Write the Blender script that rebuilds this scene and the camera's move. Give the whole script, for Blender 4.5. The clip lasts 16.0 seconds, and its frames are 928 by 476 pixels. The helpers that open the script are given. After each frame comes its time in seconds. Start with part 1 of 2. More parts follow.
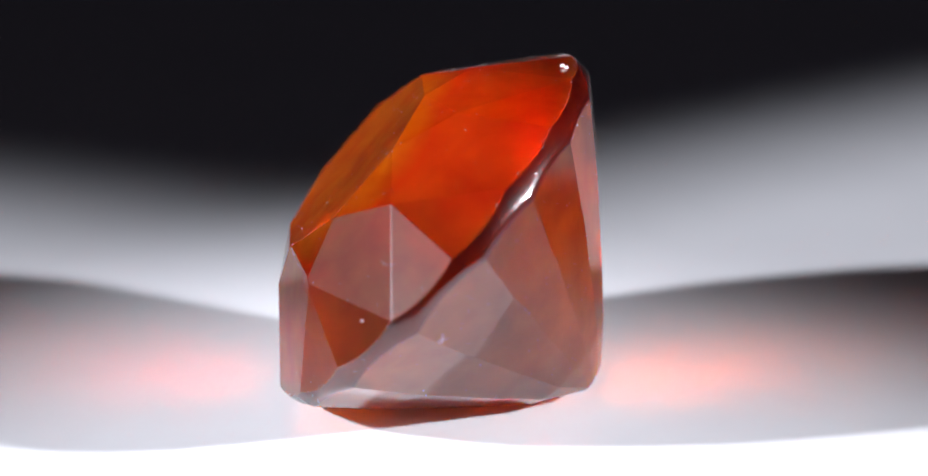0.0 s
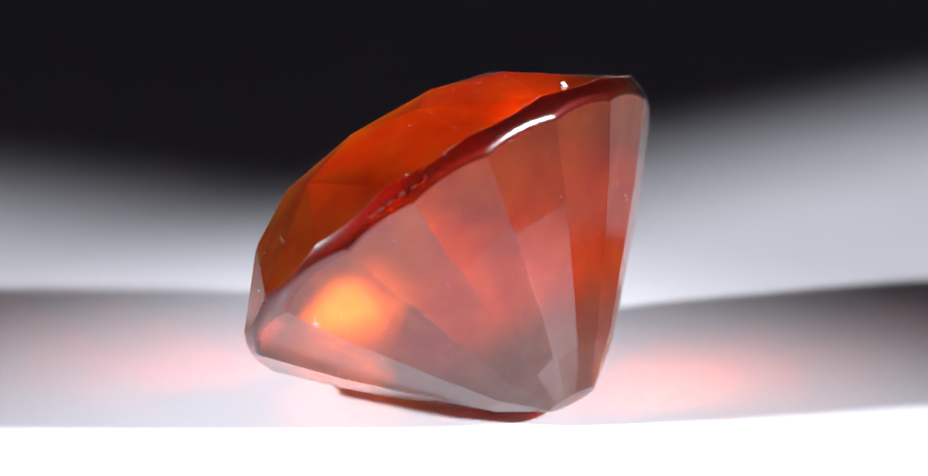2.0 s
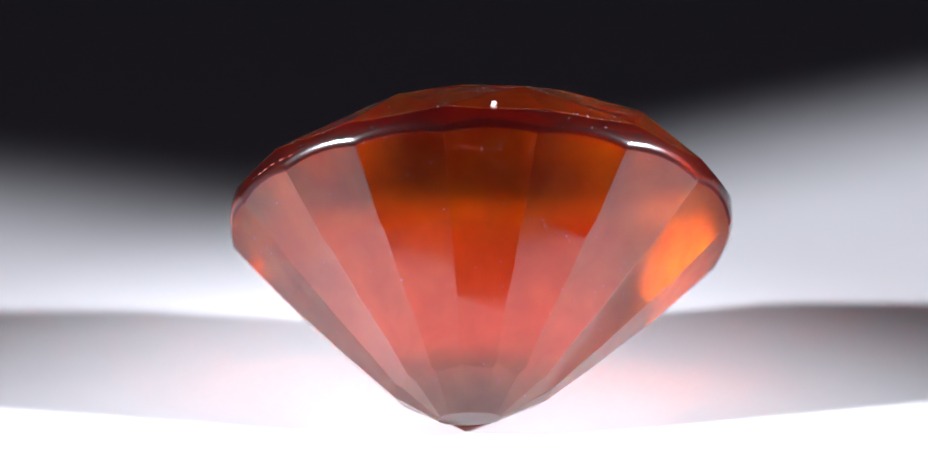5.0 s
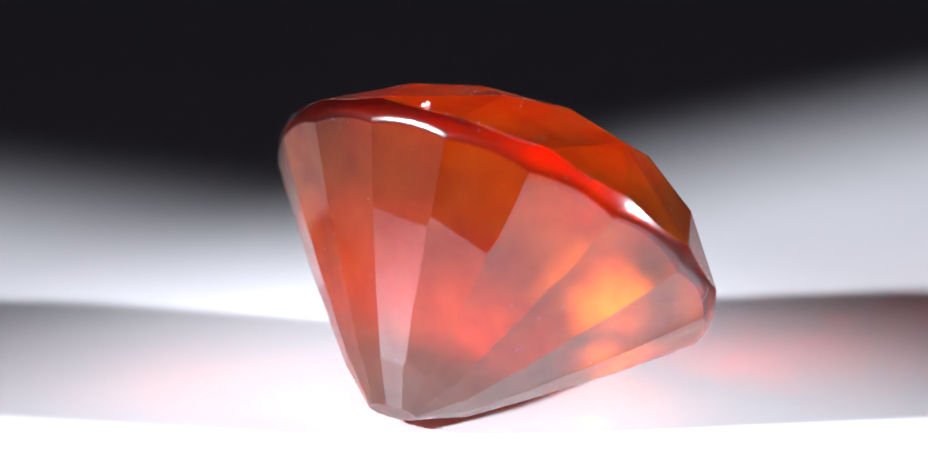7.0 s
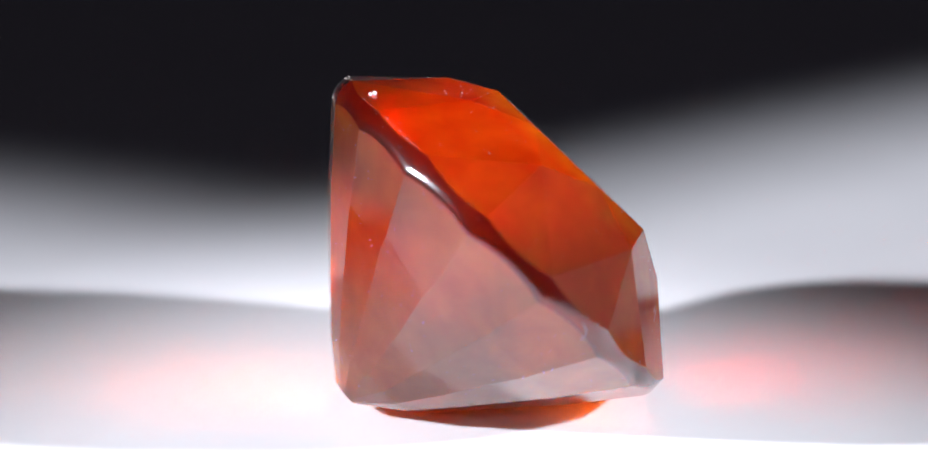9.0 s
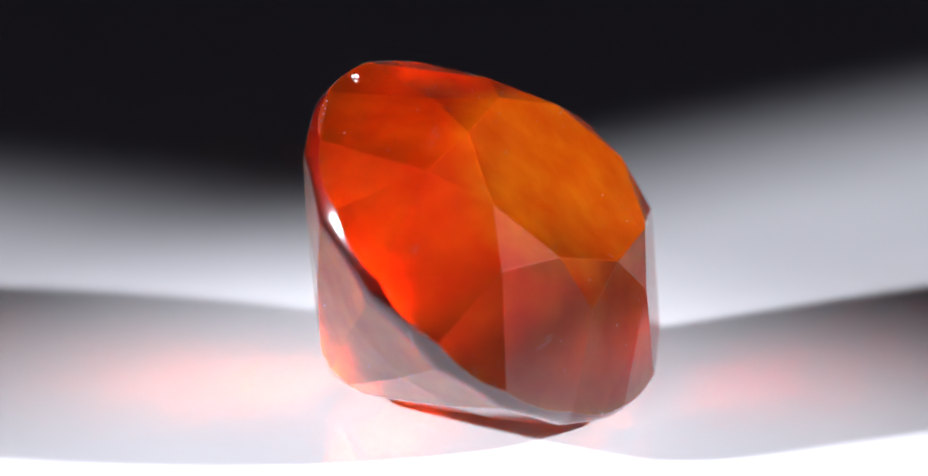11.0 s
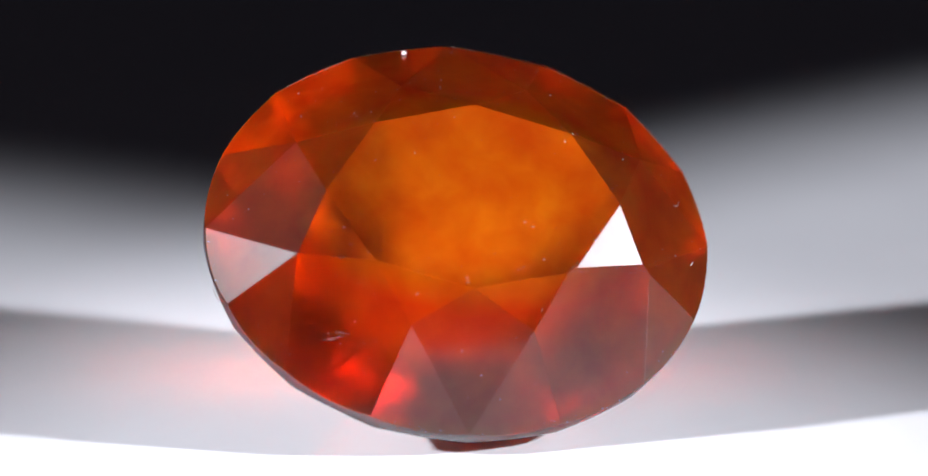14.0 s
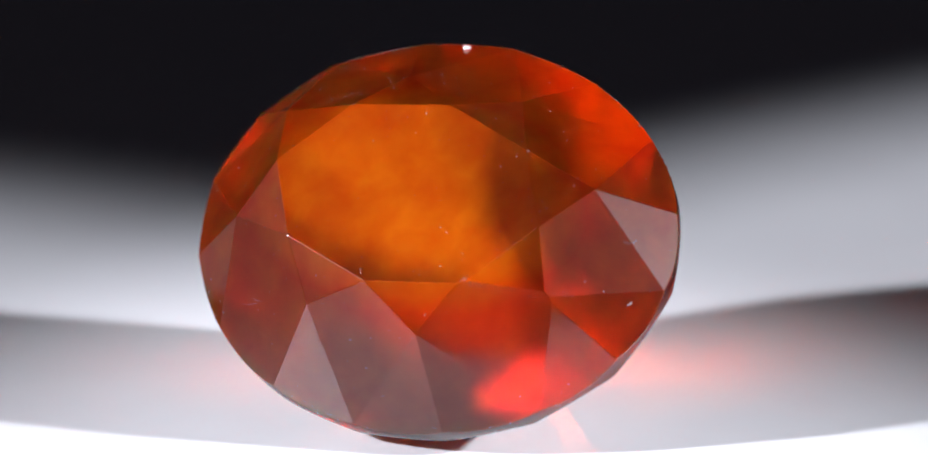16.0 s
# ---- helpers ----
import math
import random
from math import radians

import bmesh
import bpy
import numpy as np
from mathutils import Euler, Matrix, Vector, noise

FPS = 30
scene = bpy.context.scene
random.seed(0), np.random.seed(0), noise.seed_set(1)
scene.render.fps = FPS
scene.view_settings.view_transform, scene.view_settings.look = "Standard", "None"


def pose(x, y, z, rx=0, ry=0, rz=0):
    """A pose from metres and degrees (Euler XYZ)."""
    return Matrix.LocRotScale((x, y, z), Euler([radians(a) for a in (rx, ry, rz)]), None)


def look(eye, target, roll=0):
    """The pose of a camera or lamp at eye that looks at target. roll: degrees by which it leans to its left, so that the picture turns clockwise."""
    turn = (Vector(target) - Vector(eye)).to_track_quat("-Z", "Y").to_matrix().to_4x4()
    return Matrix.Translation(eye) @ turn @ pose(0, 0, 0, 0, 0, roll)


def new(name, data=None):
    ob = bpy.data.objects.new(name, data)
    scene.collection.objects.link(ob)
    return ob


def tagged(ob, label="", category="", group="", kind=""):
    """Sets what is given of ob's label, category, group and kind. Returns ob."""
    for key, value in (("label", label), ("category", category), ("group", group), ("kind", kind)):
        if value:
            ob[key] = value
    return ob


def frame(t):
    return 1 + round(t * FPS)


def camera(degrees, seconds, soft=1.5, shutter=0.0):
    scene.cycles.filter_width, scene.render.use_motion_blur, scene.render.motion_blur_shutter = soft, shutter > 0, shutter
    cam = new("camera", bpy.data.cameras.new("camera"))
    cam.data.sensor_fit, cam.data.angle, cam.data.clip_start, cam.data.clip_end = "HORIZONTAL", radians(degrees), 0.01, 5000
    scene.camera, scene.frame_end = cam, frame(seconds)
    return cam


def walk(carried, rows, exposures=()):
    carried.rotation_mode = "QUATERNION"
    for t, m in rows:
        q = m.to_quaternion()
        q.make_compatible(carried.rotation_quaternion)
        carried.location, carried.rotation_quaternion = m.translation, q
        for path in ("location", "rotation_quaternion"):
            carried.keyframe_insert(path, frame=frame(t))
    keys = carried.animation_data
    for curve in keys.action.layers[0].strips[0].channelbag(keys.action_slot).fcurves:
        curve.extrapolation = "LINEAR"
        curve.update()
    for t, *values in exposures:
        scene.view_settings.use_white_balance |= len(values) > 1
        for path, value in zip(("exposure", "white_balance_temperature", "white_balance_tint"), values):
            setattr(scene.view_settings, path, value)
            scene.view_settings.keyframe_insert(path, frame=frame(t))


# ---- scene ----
MM = 0.001
ELEV = radians(18.0)            # height of the eye over the board, seen from the stone
AXIS = Vector((0.0, 0.0, 1.775 * MM))
EYE = AXIS + 109.2 * MM * Vector((0.0, -math.cos(ELEV), math.sin(ELEV)))
AIM = AXIS + 1.398 * MM * Vector((0.0, math.sin(ELEV), math.cos(ELEV)))
cam = camera(9.436, 16.0)
cam.data.dof.use_dof = True     # macro lens, focused on the front half of the stone
cam.data.dof.focus_distance = 107.5 * MM
cam.data.dof.aperture_fstop = 75.0
walk(cam, [(0.0, look(EYE, AIM, -0.64)), (16.0, look(EYE, AIM, -0.64))],
     [(0.0, -0.12), (0.5, -0.05), (1.0, -0.2), (1.5, -0.1), (2.0, 0.0), (4.0, 0.17), (6.5, 0.22), (9.0, 0.14), (12.0, -0.17), (14.0, -0.24), (16.0, -0.22)])

# ---- light: two small spotlights on either side of the stone, in a dark room ----
world = bpy.data.worlds.new("dark_room")
scene.world = world
world.use_nodes = True
world.node_tree.nodes["Background"].inputs["Color"].default_value = (0.018, 0.0165, 0.02200, 1)


def spot(name, eye, aim, watts, size, blend, radius):
    data = bpy.data.lights.new(name, "SPOT")
    data.energy, data.spot_size, data.spot_blend, data.shadow_soft_size = watts, radians(size), blend, radius * MM
    data.color = (0.90, 0.925, 1.02)
    ob = new(name, data)
    ob.matrix_world = look([a * MM for a in eye], [a * MM for a in aim])
    return ob


spot("left_lamp", (-121.9, -35.1, 59.2), (73.4, 4.0, 0), 2.48, 24.8, 0.16, 3.8)
spot("right_lamp", (123.2, -34.3, 56.9), (-30.3, 0.0, 0), 2.5, 15.5, 0.50, 3.8)

# ---- materials ----
def material(name):
    m = bpy.data.materials.new(name)
    m.use_nodes = True
    nt = m.node_tree
    return m, nt, nt.nodes["Principled BSDF"]


def node(nt, kind, links=(), **values):
    n = nt.nodes.new(kind)
    for key, value in values.items():
        n.inputs[key.replace("_", " ")].default_value = value
    for socket, source in links:
        nt.links.new(source, n.inputs[socket])
    return n


def ramp(nt, source, stops):
    n = nt.nodes.new("ShaderNodeValToRGB")
    nt.links.new(source, n.inputs["Fac"])
    e = n.color_ramp.elements
    while len(e) < len(stops):
        e.new(0.5)
    for el, (at, col) in zip(e, stops):
        el.position, el.color = at, (*col, 1)
    return n.outputs["Color"]


def bump(nt, bsdf, height, strength, distance):
    b = node(nt, "ShaderNodeBump", [("Height", height)], Strength=strength, Distance=distance)
    nt.links.new(b.outputs["Normal"], bsdf.inputs["Normal"])


def board_material():
    m, nt, b = material("white_board")
    co = nt.nodes.new("ShaderNodeTexCoord").outputs["Object"]
    n1 = node(nt, "ShaderNodeTexNoise", [("Vector", co)], Scale=180.0, Detail=5.0)
    n2 = node(nt, "ShaderNodeTexNoise", [("Vector", co)], Scale=2500.0, Detail=4.0)
    nt.links.new(ramp(nt, n1.outputs["Fac"], [(0.3, (0.76, 0.755, 0.775)), (0.7, (0.82, 0.815, 0.83))]), b.inputs["Base Color"])
    b.inputs["Roughness"].default_value = 0.45
    b.inputs["Coat Weight"].default_value = 1.0
    b.inputs["Coat Roughness"].default_value = 0.02
    b.inputs["Coat IOR"].default_value = 1.75
    bump(nt, b, n2.outputs["Fac"], 0.1, 0.00001)
    b.inputs["Specular IOR Level"].default_value = 0.2
    return m


def stone_material(name="orange_garnet", polish_rough=0.09, grain=0.0, inner=0.37, cloudy=(0.03, 0.075), deep=(1.0, 1.0, 1.0)):
    """Cloudy orange-red garnet: tinted glassy body with a scattering haze under a clear polish."""
    m, nt, b = material(name)
    nt.nodes.remove(b)
    co = nt.nodes.new("ShaderNodeTexCoord").outputs["Object"]
    n1 = node(nt, "ShaderNodeTexNoise", [("Vector", co)], Scale=1100.0, Detail=5.0, Distortion=0.3)
    n2 = node(nt, "ShaderNodeTexNoise", [("Vector", co)], Scale=300.0, Detail=3.0)
    # glow from inside put into the tint: gold at the table, red outside it
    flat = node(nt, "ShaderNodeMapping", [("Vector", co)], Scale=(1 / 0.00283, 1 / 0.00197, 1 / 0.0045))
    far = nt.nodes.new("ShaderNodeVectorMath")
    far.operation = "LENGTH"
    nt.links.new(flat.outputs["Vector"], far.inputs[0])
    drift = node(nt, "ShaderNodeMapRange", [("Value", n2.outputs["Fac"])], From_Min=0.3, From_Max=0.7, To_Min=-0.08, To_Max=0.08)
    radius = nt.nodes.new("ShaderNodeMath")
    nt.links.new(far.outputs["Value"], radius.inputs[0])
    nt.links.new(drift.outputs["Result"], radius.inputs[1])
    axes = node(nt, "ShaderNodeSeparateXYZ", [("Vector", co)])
    gold_glow = ramp(nt, n1.outputs["Fac"], [(0.32, (0.84, 0.25, 0.010)), (0.68, (0.96, 0.45, 0.026))])
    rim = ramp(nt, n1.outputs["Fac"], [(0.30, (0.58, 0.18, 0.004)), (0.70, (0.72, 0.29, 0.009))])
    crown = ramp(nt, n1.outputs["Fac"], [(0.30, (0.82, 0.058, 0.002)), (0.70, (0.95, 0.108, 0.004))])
    # crown tinted redder, for the longer light paths seen through it
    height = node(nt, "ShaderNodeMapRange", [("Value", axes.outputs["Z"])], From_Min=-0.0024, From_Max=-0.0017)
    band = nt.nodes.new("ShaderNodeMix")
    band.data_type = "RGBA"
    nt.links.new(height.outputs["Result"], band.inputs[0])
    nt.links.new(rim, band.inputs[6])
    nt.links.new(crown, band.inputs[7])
    glow_fade = node(nt, "ShaderNodeMapRange", [("Value", radius.outputs["Value"])], From_Min=0.96, From_Max=1.22)
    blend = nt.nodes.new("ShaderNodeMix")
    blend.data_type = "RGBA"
    nt.links.new(glow_fade.outputs["Result"], blend.inputs[0])
    nt.links.new(gold_glow, blend.inputs[6])
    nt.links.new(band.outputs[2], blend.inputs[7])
    # brown put into the tint towards the culet, for the duller glow inside
    low = ramp(nt, n1.outputs["Fac"], [(0.30, (0.64, 0.24, 0.010)), (0.70, (0.78, 0.35, 0.020))])
    under = node(nt, "ShaderNodeMapRange", [("Value", axes.outputs["Z"])], From_Min=-0.0034, From_Max=-0.0050)
    deepest = nt.nodes.new("ShaderNodeMix")
    deepest.data_type = "RGBA"
    nt.links.new(under.outputs["Result"], deepest.inputs[0])
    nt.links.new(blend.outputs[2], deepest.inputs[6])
    nt.links.new(low, deepest.inputs[7])
    tone = nt.nodes.new("ShaderNodeMix")
    tone.data_type, tone.blend_type = "RGBA", "MULTIPLY"
    tone.inputs[0].default_value, tone.inputs[7].default_value = 1.0, (*deep, 1)
    nt.links.new(deepest.outputs[2], tone.inputs[6])
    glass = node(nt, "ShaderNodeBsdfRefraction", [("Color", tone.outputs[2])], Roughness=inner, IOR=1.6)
    cloud = ramp(nt, n1.outputs["Fac"], [(0.32, (0.66, 0.085, 0.004)), (0.68, (0.84, 0.15, 0.008))])
    haze = node(nt, "ShaderNodeSubsurfaceScattering", [("Color", cloud)], Scale=0.0022, Radius=(1.0, 0.34, 0.06))
    share = node(nt, "ShaderNodeMapRange", [("Value", n2.outputs["Fac"])], From_Min=0.35, From_Max=0.65, To_Min=cloudy[0], To_Max=cloudy[1])
    body = node(nt, "ShaderNodeMixShader", [(0, share.outputs["Result"]), (1, glass.outputs["BSDF"]), (2, haze.outputs["BSSRDF"])])
    sharp = node(nt, "ShaderNodeBsdfGlossy", Color=(1, 1, 1, 1), Roughness=polish_rough)
    worn = node(nt, "ShaderNodeBsdfGlossy", Color=(1, 1, 1, 1), Roughness=0.22)    # fine wear scratches round each highlight
    polish = node(nt, "ShaderNodeMixShader", [(1, sharp.outputs["BSDF"]), (2, worn.outputs["BSDF"])], Fac=0.2)
    if grain:
        n3 = node(nt, "ShaderNodeTexNoise", [("Vector", co)], Scale=5000.0, Detail=4.0)
        rough = node(nt, "ShaderNodeBump", [("Height", n3.outputs["Fac"])], Strength=grain, Distance=0.0001)
        nt.links.new(rough.outputs["Normal"], sharp.inputs["Normal"])
    gloss = node(nt, "ShaderNodeFresnel", IOR=1.70)
    skin = node(nt, "ShaderNodeMixShader", [(0, gloss.outputs["Fac"]), (1, body.outputs["Shader"]), (2, polish.outputs["Shader"])])
    nt.links.new(skin.outputs["Shader"], nt.nodes["Material Output"].inputs["Surface"])
    return m


def plain(name, color, rough, spec=0.5):
    m, nt, b = material(name)
    co = nt.nodes.new("ShaderNodeTexCoord").outputs["Object"]
    n = node(nt, "ShaderNodeTexNoise", [("Vector", co)], Scale=3000.0, Detail=3.0)
    nt.links.new(ramp(nt, n.outputs["Fac"], [(0.3, [c * 0.85 for c in color]), (0.7, color)]), b.inputs["Base Color"])
    b.inputs["Roughness"].default_value = rough
    b.inputs["Specular IOR Level"].default_value = spec
    return m


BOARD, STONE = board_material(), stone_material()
GIRDLE = stone_material("ground_girdle", 0.16, 0.06, 0.4, (0.0, 0.01), (0.72, 0.30, 0.35))
BLACK = plain("black_cloth", (0.012, 0.012, 0.013), 0.9, 0.1)
DUST = plain("white_dust", (0.66, 0.62, 0.58), 0.6)
MARK = plain("pale_mark", (0.42, 0.30, 0.28), 0.5)
RIM = plain("broken_rim", (0.22, 0.04, 0.03), 0.14, 1.0)
CHIP = plain("frosted_chip", (0.85, 0.72, 0.70), 0.15, 0.9)

# ---- structure ----
def mesh_object(name, bm, mat, parent=None, label=""):
    me = bpy.data.meshes.new(name)
    bm.normal_update()
    bm.to_mesh(me)
    bm.free()
    me.materials.append(mat)
    ob = new(name, me)
    ob.parent = parent
    return tagged(ob, label)


def box(bm, size, at):
    made = bmesh.ops.create_cube(bm, size=1.0)["verts"]
    bmesh.ops.scale(bm, vec=size, verts=made)
    bmesh.ops.translate(bm, vec=at, verts=made)


def build_board():
    bm = bmesh.new()
    # front edge, out of view, ends near the stone so facets reflect dark past it
    box(bm, (0.5, 0.2725, 0.004), (0, 0.12075, -0.002))
    bmesh.ops.bevel(bm, geom=list(bm.edges), offset=0.0008, segments=2, affect="EDGES")
    tagged(mesh_object("floor", bm, BOARD), "smooth white board lit in patches", "board", "", "structure")


def build_backdrop():
    # both cloths are added out of view, to look black in the facets
    for name, size, at in (("backdrop", (1.6, 0.01, 0.7), (0, 0.42, 0.34)), ("table_top", (2.0, 2.0, 0.02), (0, 0, -0.015))):
        bm = bmesh.new()
        box(bm, size, at)
        tagged(mesh_object(name, bm, BLACK), "added black cloth backdrop, out of view" if name != "table_top" else "added black cloth under the white board, out of view",
               "backdrop", "", "structure")


# ---- the stone: oval mixed cut, ground facet by facet (millimetres in its own frame, origin at the table's centre) ----
A, B = 4.904, 4.176             # girdle half axes
CENTRE = Vector((-0.004, 0.069, 0.0))
H_TOP, H_LOW = -1.84, -2.25   # girdle's upper and lower edge
CULET = Vector((0.12, -0.035, -6.386))
# crown layout: table corners and star points (turn in degrees, reach, depth), two to each eighth
TABLE = ((-0.6, 2.80), (36.9, 2.41), (87.1, 2.00), (140.4, 2.40), (179.2, 2.85), (215.8, 2.43), (266.5, 1.94), (320.0, 2.36))
STARS = ((19.5, 3.57, -0.47), (65.0, 2.89, -0.48), (115.0, 2.86, -0.48), (159.0, 3.55, -0.44),
         (198.2, 3.56, -0.43), (243.2, 2.80, -0.50), (293.2, 2.77, -0.49), (340.0, 3.50, -0.43))
SIDES = (2, 28, 48, 69, 90, 111, 133, 157, 182, 207, 228, 249, 270, 291, 312, 335, 362)    # corners of the pavilion
# pavilion tiers: how far in, how far down, on the flat side and on the full side
TIERS = ((0.0, 0.0, 0.0, 0.0), (0.275, 0.322, 0.235, 0.285), (0.545, 0.611, 0.512, 0.585), (0.75, 0.823, 0.745, 0.825), (0.90, 0.953, 1.0, 1.0))


def oval(deg, h, grow=1.0):
    a = radians(deg)
    return CENTRE + Vector((A * grow * math.cos(a), B * grow * math.sin(a), h))


def tier_point(deg, tier):
    a = radians(deg)
    flat = min(1.0, max(0.0, 0.25 + 1.1 * math.sin(a)))
    inset = tier[0] * flat + tier[2] * (1 - flat)
    depth = tier[1] * flat + tier[3] * (1 - flat)
    rim, keel = oval(deg, H_LOW), CULET + Vector((0.42 * math.cos(a), 0, 0))
    p = rim.lerp(keel, inset)
    p.z = H_LOW + depth * (CULET.z - H_LOW)
    return p


def grind(bm, p, q, r):
    """Grind the stone flat along the plane through three points; the middle of the stone stays."""
    n = (q - p).cross(r - p).normalized()
    if n.dot(Vector((0, 0, -2.2)) - p) > 0:
        n = -n
    cut = bmesh.ops.bisect_plane(bm, geom=bm.verts[:] + bm.edges[:] + bm.faces[:], dist=1e-5, plane_co=p, plane_no=n, clear_outer=True)
    edges = [e for e in cut["geom_cut"] if isinstance(e, bmesh.types.BMEdge) and e.is_valid and e.is_boundary]
    if edges:
        bmesh.ops.edgeloop_fill(bm, edges=edges)


def cut_stone():
    bm = bmesh.new()
    ring = 96
    low = [bm.verts.new(oval(360 * i / ring, -7.0)) for i in range(ring)]
    top = [bm.verts.new(oval(360 * i / ring, 0.3)) for i in range(ring)]
    bm.faces.new(list(reversed(low)))
    bm.faces.new(top)
    for i in range(ring):
        j = (i + 1) % ring
        bm.faces.new((low[i], low[j], top[j], top[i]))
    grind(bm, Vector((0, 0, 0)), Vector((1, 0, 0)), Vector((0, 1, 0)))
    corner = [Vector((r * math.cos(radians(a)), r * math.sin(radians(a)), 0)) for a, r in TABLE]
    star = [Vector((r * math.cos(radians(a)), r * math.sin(radians(a)), h)) for a, r, h in STARS]
    foot = []                   # where each main facet comes down to the girdle
    for k in range(8):
        n = (star[k - 1] - corner[k]).cross(star[k] - corner[k])
        g = oval(45 * k, 0)
        g.z = corner[k].z - (n.x * (g.x - corner[k].x) + n.y * (g.y - corner[k].y)) / n.z
        foot.append(g)
    for k in range(8):          # main, star and the two halves of each eighth
        grind(bm, corner[k], star[k - 1], star[k])
        grind(bm, corner[k], corner[(k + 1) % 8], star[k])
        mid = oval(45 * k + 22.5, H_TOP + 0.03)
        grind(bm, star[k], foot[k], mid)
        grind(bm, star[k], mid, foot[(k + 1) % 8])
    for low, high in zip(TIERS, TIERS[1:]):    # stepped pavilion, sixteen sides
        for i in range(16):
            a, b = SIDES[i], SIDES[i + 1]
            grind(bm, tier_point(a, low), tier_point(b, low), (tier_point(a, high) + tier_point(b, high)) / 2)
    grind(bm, CULET + Vector((0, 0, 0.11)), CULET + Vector((1, 0, 0.13)), CULET + Vector((0, 1, 0.16)))
    bmesh.ops.remove_doubles(bm, verts=bm.verts, dist=0.004)
    bmesh.ops.dissolve_degenerate(bm, edges=bm.edges, dist=0.004)
    bmesh.ops.recalc_face_normals(bm, faces=bm.faces)
    bm.normal_update()
    round_girdle(bm)
    return bm


def round_girdle(bm):
    """The girdle is polished round where it runs into the pavilion."""
    band = {f for f in bm.faces if abs(f.normal.z) < 0.03}
    turn = [e for e in bm.edges if sum(f in band for f in e.link_faces) == 1 and min(v.co.z for v in e.verts) < -1.9
            and min(f.normal.z for f in e.link_faces) < -0.1]
    made = bmesh.ops.bevel(bm, geom=turn, offset=0.10, offset_type="OFFSET", segments=4, profile=0.5, affect="EDGES", clamp_overlap=True)["faces"]
    bm.normal_update()
    for f in bm.faces:
        if f in made or abs(f.normal.z) < 0.03:
            f.material_index, f.smooth = 1, True


def stone_pose():
    """The stone leans on its pavilion, table turned up and forward."""
    el, az, rot = radians(43.833), radians(33.205), radians(-7.692)
    n = Vector((math.cos(el) * math.cos(az), math.cos(el) * math.sin(az), math.sin(el)))
    x = Vector((0, 0, 1)).cross(n).normalized()
    y = n.cross(x)
    x, y = math.cos(rot) * x + math.sin(rot) * y, -math.sin(rot) * x + math.cos(rot) * y
    m = Matrix((x, y, n)).transposed().to_4x4()
    m.translation = Vector((1.9155, 0.8878, 2.9529 + 1.545)) * MM
    return m


def build_stone():
    gem = new("gemstone")
    tagged(gem, "cloudy orange-red oval faceted garnet lying on a white board", "gemstone")
    lean = stone_pose()
    bm = cut_stone()
    bmesh.ops.scale(bm, vec=(MM, MM, MM), verts=bm.verts)
    lift = -min((lean @ v.co).z for v in bm.verts)
    lean.translation.z += lift
    # dust: specks scattered over the facets
    rnd = random.Random(4)
    faces = sorted(bm.faces, key=lambda f: f.calc_area())
    areas = np.cumsum([f.calc_area() for f in faces])
    specks = bmesh.new()
    for _ in range(1300):
        f = faces[min(int(np.searchsorted(areas, rnd.random() * areas[-1])), len(faces) - 1)]
        vs = [v.co for v in f.verts]
        k = rnd.randrange(1, len(vs) - 1)
        u, w = rnd.random(), rnd.random()
        if u + w > 1:
            u, w = 1 - u, 1 - w
        at = vs[0] + u * (vs[k] - vs[0]) + w * (vs[k + 1] - vs[0])
        r = MM * (0.0035 + 0.008 * rnd.random() ** 4)
        made = bmesh.ops.create_icosphere(specks, subdivisions=1, radius=r)["verts"]
        bmesh.ops.scale(specks, vec=(1, rnd.uniform(0.6, 1.6), rnd.uniform(0.5, 1)), verts=made)
        bmesh.ops.rotate(specks, matrix=Euler((rnd.random() * 6, rnd.random() * 6, 0)).to_matrix(), verts=made)
        bmesh.ops.translate(specks, vec=at + f.normal * r * 0.3, verts=made)
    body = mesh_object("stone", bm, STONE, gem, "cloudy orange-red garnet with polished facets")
    body.matrix_basis = lean
    body.data.materials.append(GIRDLE)
    bev = body.modifiers.new("worn_edges", "BEVEL")
    bev.width, bev.segments, bev.limit_method, bev.angle_limit = 0.012 * MM, 1, "ANGLE", radians(7)
    dust = mesh_object("dust", specks, DUST, gem, "fine white dust specks")
    tagged(dust, kind="stuff")
    dust.matrix_basis = lean
    # small chip in the girdle's rim
    bm = bmesh.new()
    for at, r in (((-0.92, 3.98, -1.64), 0.05), ((-0.90, 4.01, -1.71), 0.045)):
        made = bmesh.ops.create_icosphere(bm, subdivisions=1, radius=r * MM)["verts"]
        for v in made:
            v.co *= rnd.uniform(0.6, 1.25)
        bmesh.ops.translate(bm, vec=Vector(at) * MM, verts=made)
    chip = mesh_object("chip", bm, CHIP, gem, "frosted white chip in the rim")
    chip.matrix_basis = lean
    for first, last, h0, h1 in ((33, 54, -1.98, -2.12),):
        bm = bmesh.new()
        rim_chips(bm, first, last, h0, h1, rnd)
        mesh_object("broken_rim", bm, RIM, gem, "splintered glassy break in the rim").matrix_basis = lean
    for name, path, r, label in MARKS:
        bm = bmesh.new()
        strand(bm, [Vector(p) * MM for p in path], r * 0.55 * MM)
        mesh_object(name, bm, DUST if name == "fleck" else MARK, gem, label).matrix_basis = lean
    return gem


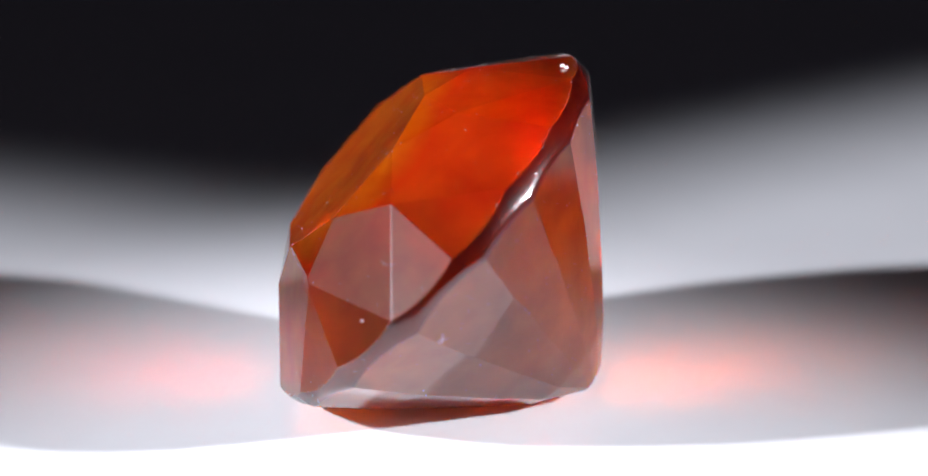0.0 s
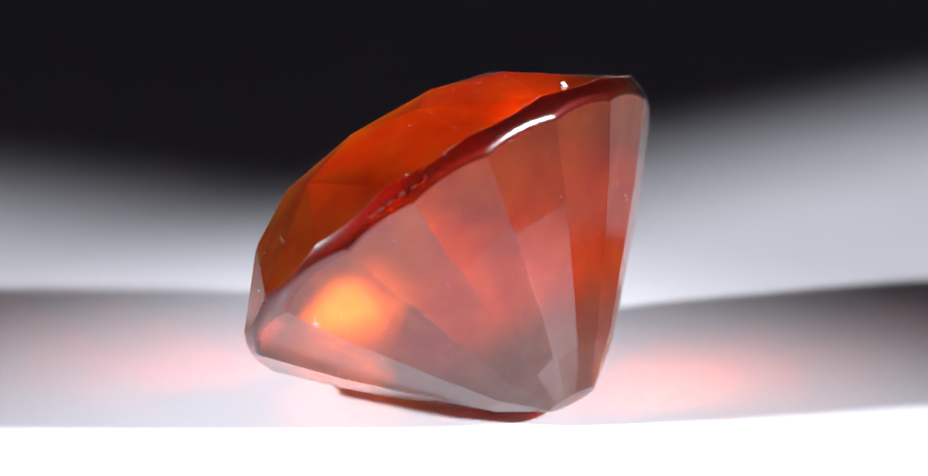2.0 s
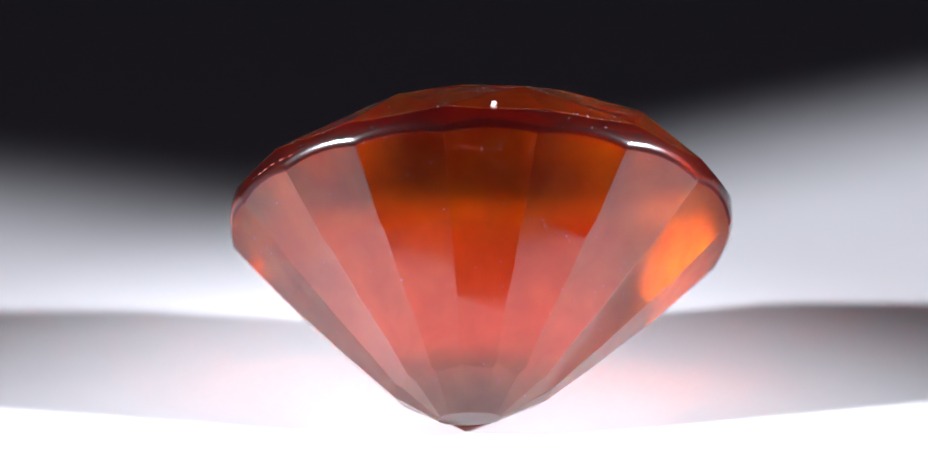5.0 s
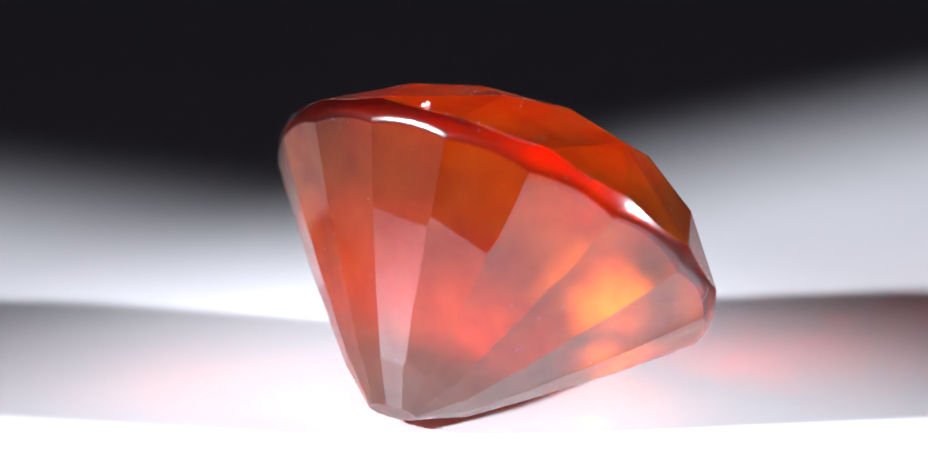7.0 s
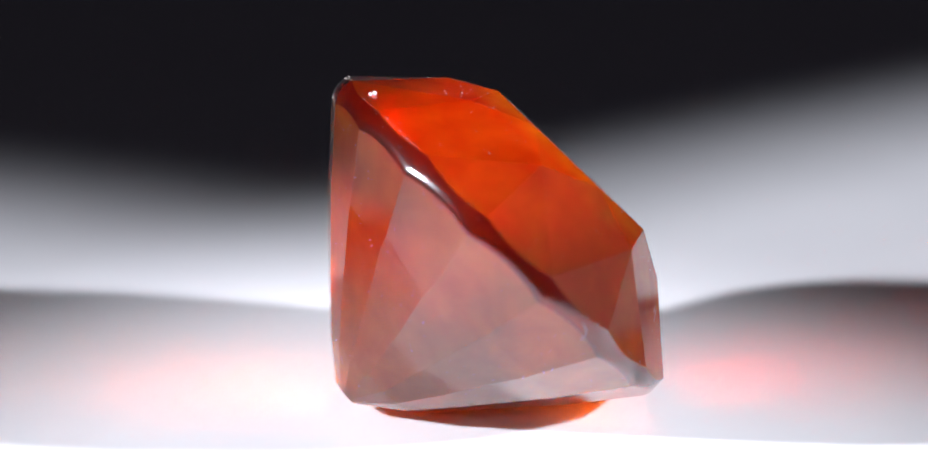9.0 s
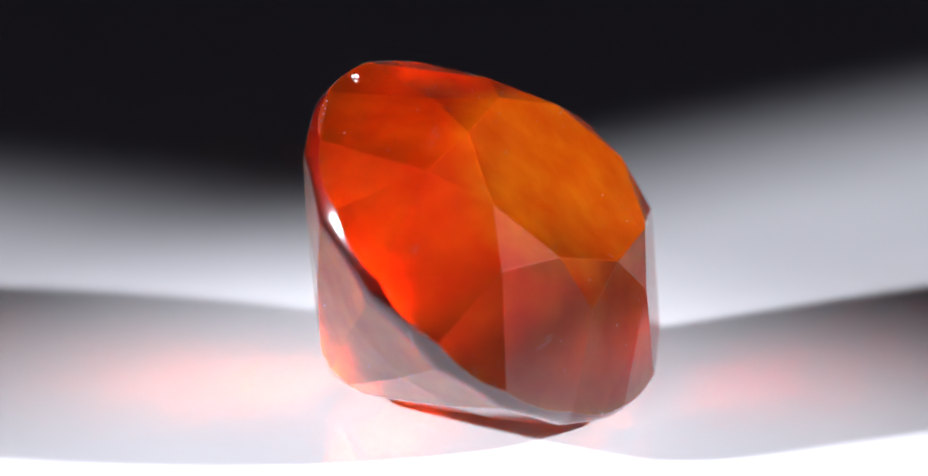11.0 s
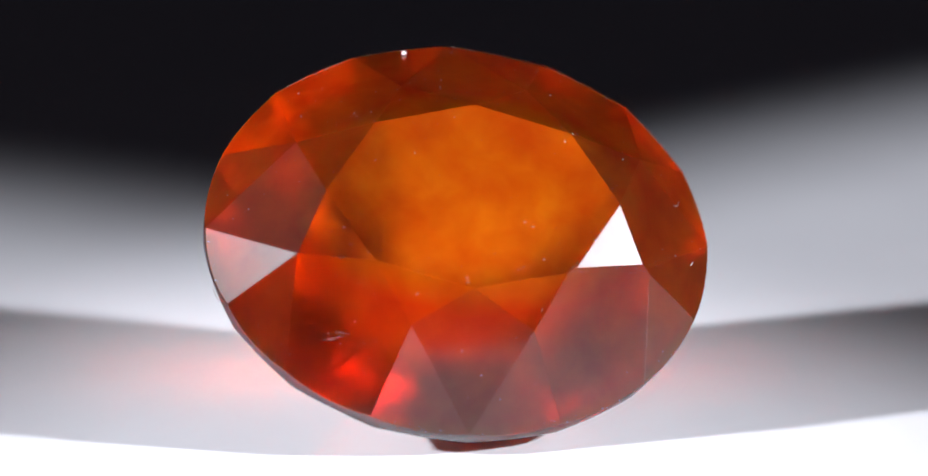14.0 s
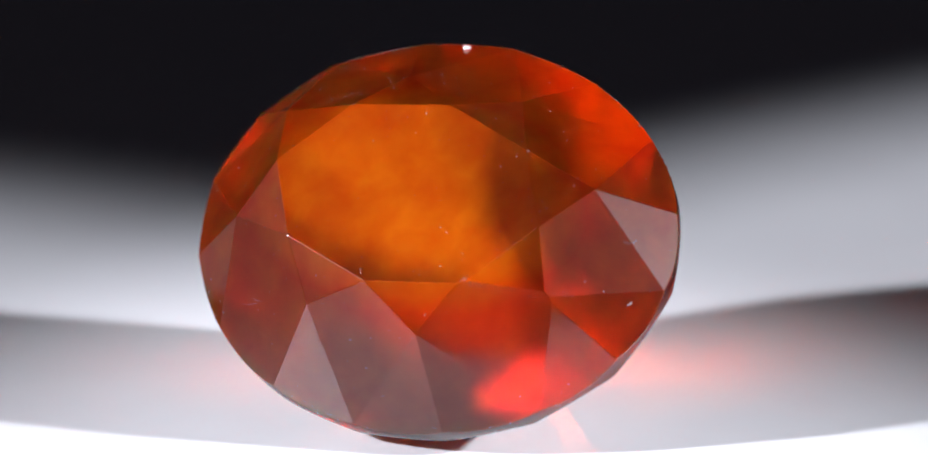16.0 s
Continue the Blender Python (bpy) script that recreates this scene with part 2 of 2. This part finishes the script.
# lint, scratches and flecks on the facets (points in the stone's frame, radius)
MARKS = (
    ("lint", ((4.08, 0.50, -0.98), (4.16, 0.53, -1.08), (4.21, 0.60, -1.16), (4.24, 0.69, -1.18)), 0.009, "curled white lint fibre"),
    ("lint", ((-4.54, -1.26, -2.31), (-4.64, -1.24, -2.22), (-4.70, -1.20, -2.12), (-4.75, -1.10, -2.05), (-4.77, -1.00, -2.02)), 0.009, "hooked white lint fibre"),
    ("scratch", ((-2.85, -2.56, -1.14), (-2.70, -2.57, -1.07), (-2.52, -2.55, -0.97), (-2.44, -2.57, -0.94)), 0.005, "fine pale scratch"),
    ("scratch", ((-2.62, -2.46, -0.97), (-2.50, -2.50, -0.93), (-2.36, -2.52, -0.88)), 0.005, "fine pale scratch"),
    ("scratch", ((-0.57, 0.80, -5.77), (-0.47, 0.42, -6.03), (-0.36, 0.06, -6.28)), 0.006, "fine pale scratch"),
    ("fleck", ((4.44, 0.22, -2.86), (4.51, 0.31, -2.80), (4.54, 0.43, -2.72)), 0.013, "bright splintery fleck"),
    ("fleck", ((4.55, 0.24, -2.76), (4.51, 0.31, -2.80), (4.46, 0.38, -2.86)), 0.010, "bright splintery fleck"),
    ("fleck", ((4.44, -0.55, -1.47), (4.48, -0.50, -1.48), (4.50, -0.44, -1.50)), 0.018, "pale fleck"),
)


def rim_chips(bm, first, last, h0, h1, rnd):
    """Small shell-like breaks along the girdle: a row of tilted splinters."""
    a = first
    while a < last:
        step = rnd.uniform(3.0, 5.0)
        t = (a - first) / (last - first)
        swell = 0.35 + 0.65 * math.sin(math.pi * min(max(t, 0.05), 0.95))
        mid = (h0 + h1) / 2 + rnd.uniform(-0.02, 0.02)
        half = (h0 - h1) / 2 * swell
        ring = [oval(a, mid + half * rnd.uniform(0.5, 1), 0.997), oval(a + step, mid + half * rnd.uniform(0.3, 1), 0.997),
                oval(a + step * rnd.uniform(0.8, 1.1), mid - half * rnd.uniform(0.5, 1), 0.997), oval(a + step * rnd.uniform(-0.1, 0.2), mid - half * rnd.uniform(0.3, 1), 0.997)]
        low = [bm.verts.new(p * MM) for p in ring]
        peak = bm.verts.new(oval(a + step * rnd.uniform(0.2, 0.8), mid + half * rnd.uniform(-0.5, 0.5), 1.0 + rnd.uniform(0.0005, 0.003)) * MM)
        for k in range(4):
            bm.faces.new((low[k], low[(k + 1) % 4], peak))
        bm.faces.new(list(reversed(low)))
        a += step * rnd.uniform(0.6, 0.9)
    bmesh.ops.recalc_face_normals(bm, faces=bm.faces)


def strand(bm, path, r):
    """A thin tapered tube along a few points."""
    rings = []
    for i, p in enumerate(path):
        way = (path[min(i + 1, len(path) - 1)] - path[max(i - 1, 0)]).normalized()
        side = way.orthogonal().normalized()
        up = way.cross(side)
        w = r * (0.45 if i in (0, len(path) - 1) else 1.0)
        rings.append([bm.verts.new(p + w * (math.cos(k * 1.0472) * side + math.sin(k * 1.0472) * up)) for k in range(6)])
    for a, b in zip(rings, rings[1:]):
        for k in range(6):
            bm.faces.new((a[k], a[(k + 1) % 6], b[(k + 1) % 6], b[k]))
    bm.faces.new(list(reversed(rings[0])))
    bm.faces.new(rings[-1])


build_board()
build_backdrop()
gem = build_stone()


def motions():
    rows = []
    for i in range(33):
        t = i * 0.5
        rows.append((t, pose(0, 0, 0, 0, 0, -(18.117 * (t - 8) + 0.255 * ((t - 8) / 8) ** 2))))
    walk(gem, rows)


motions()
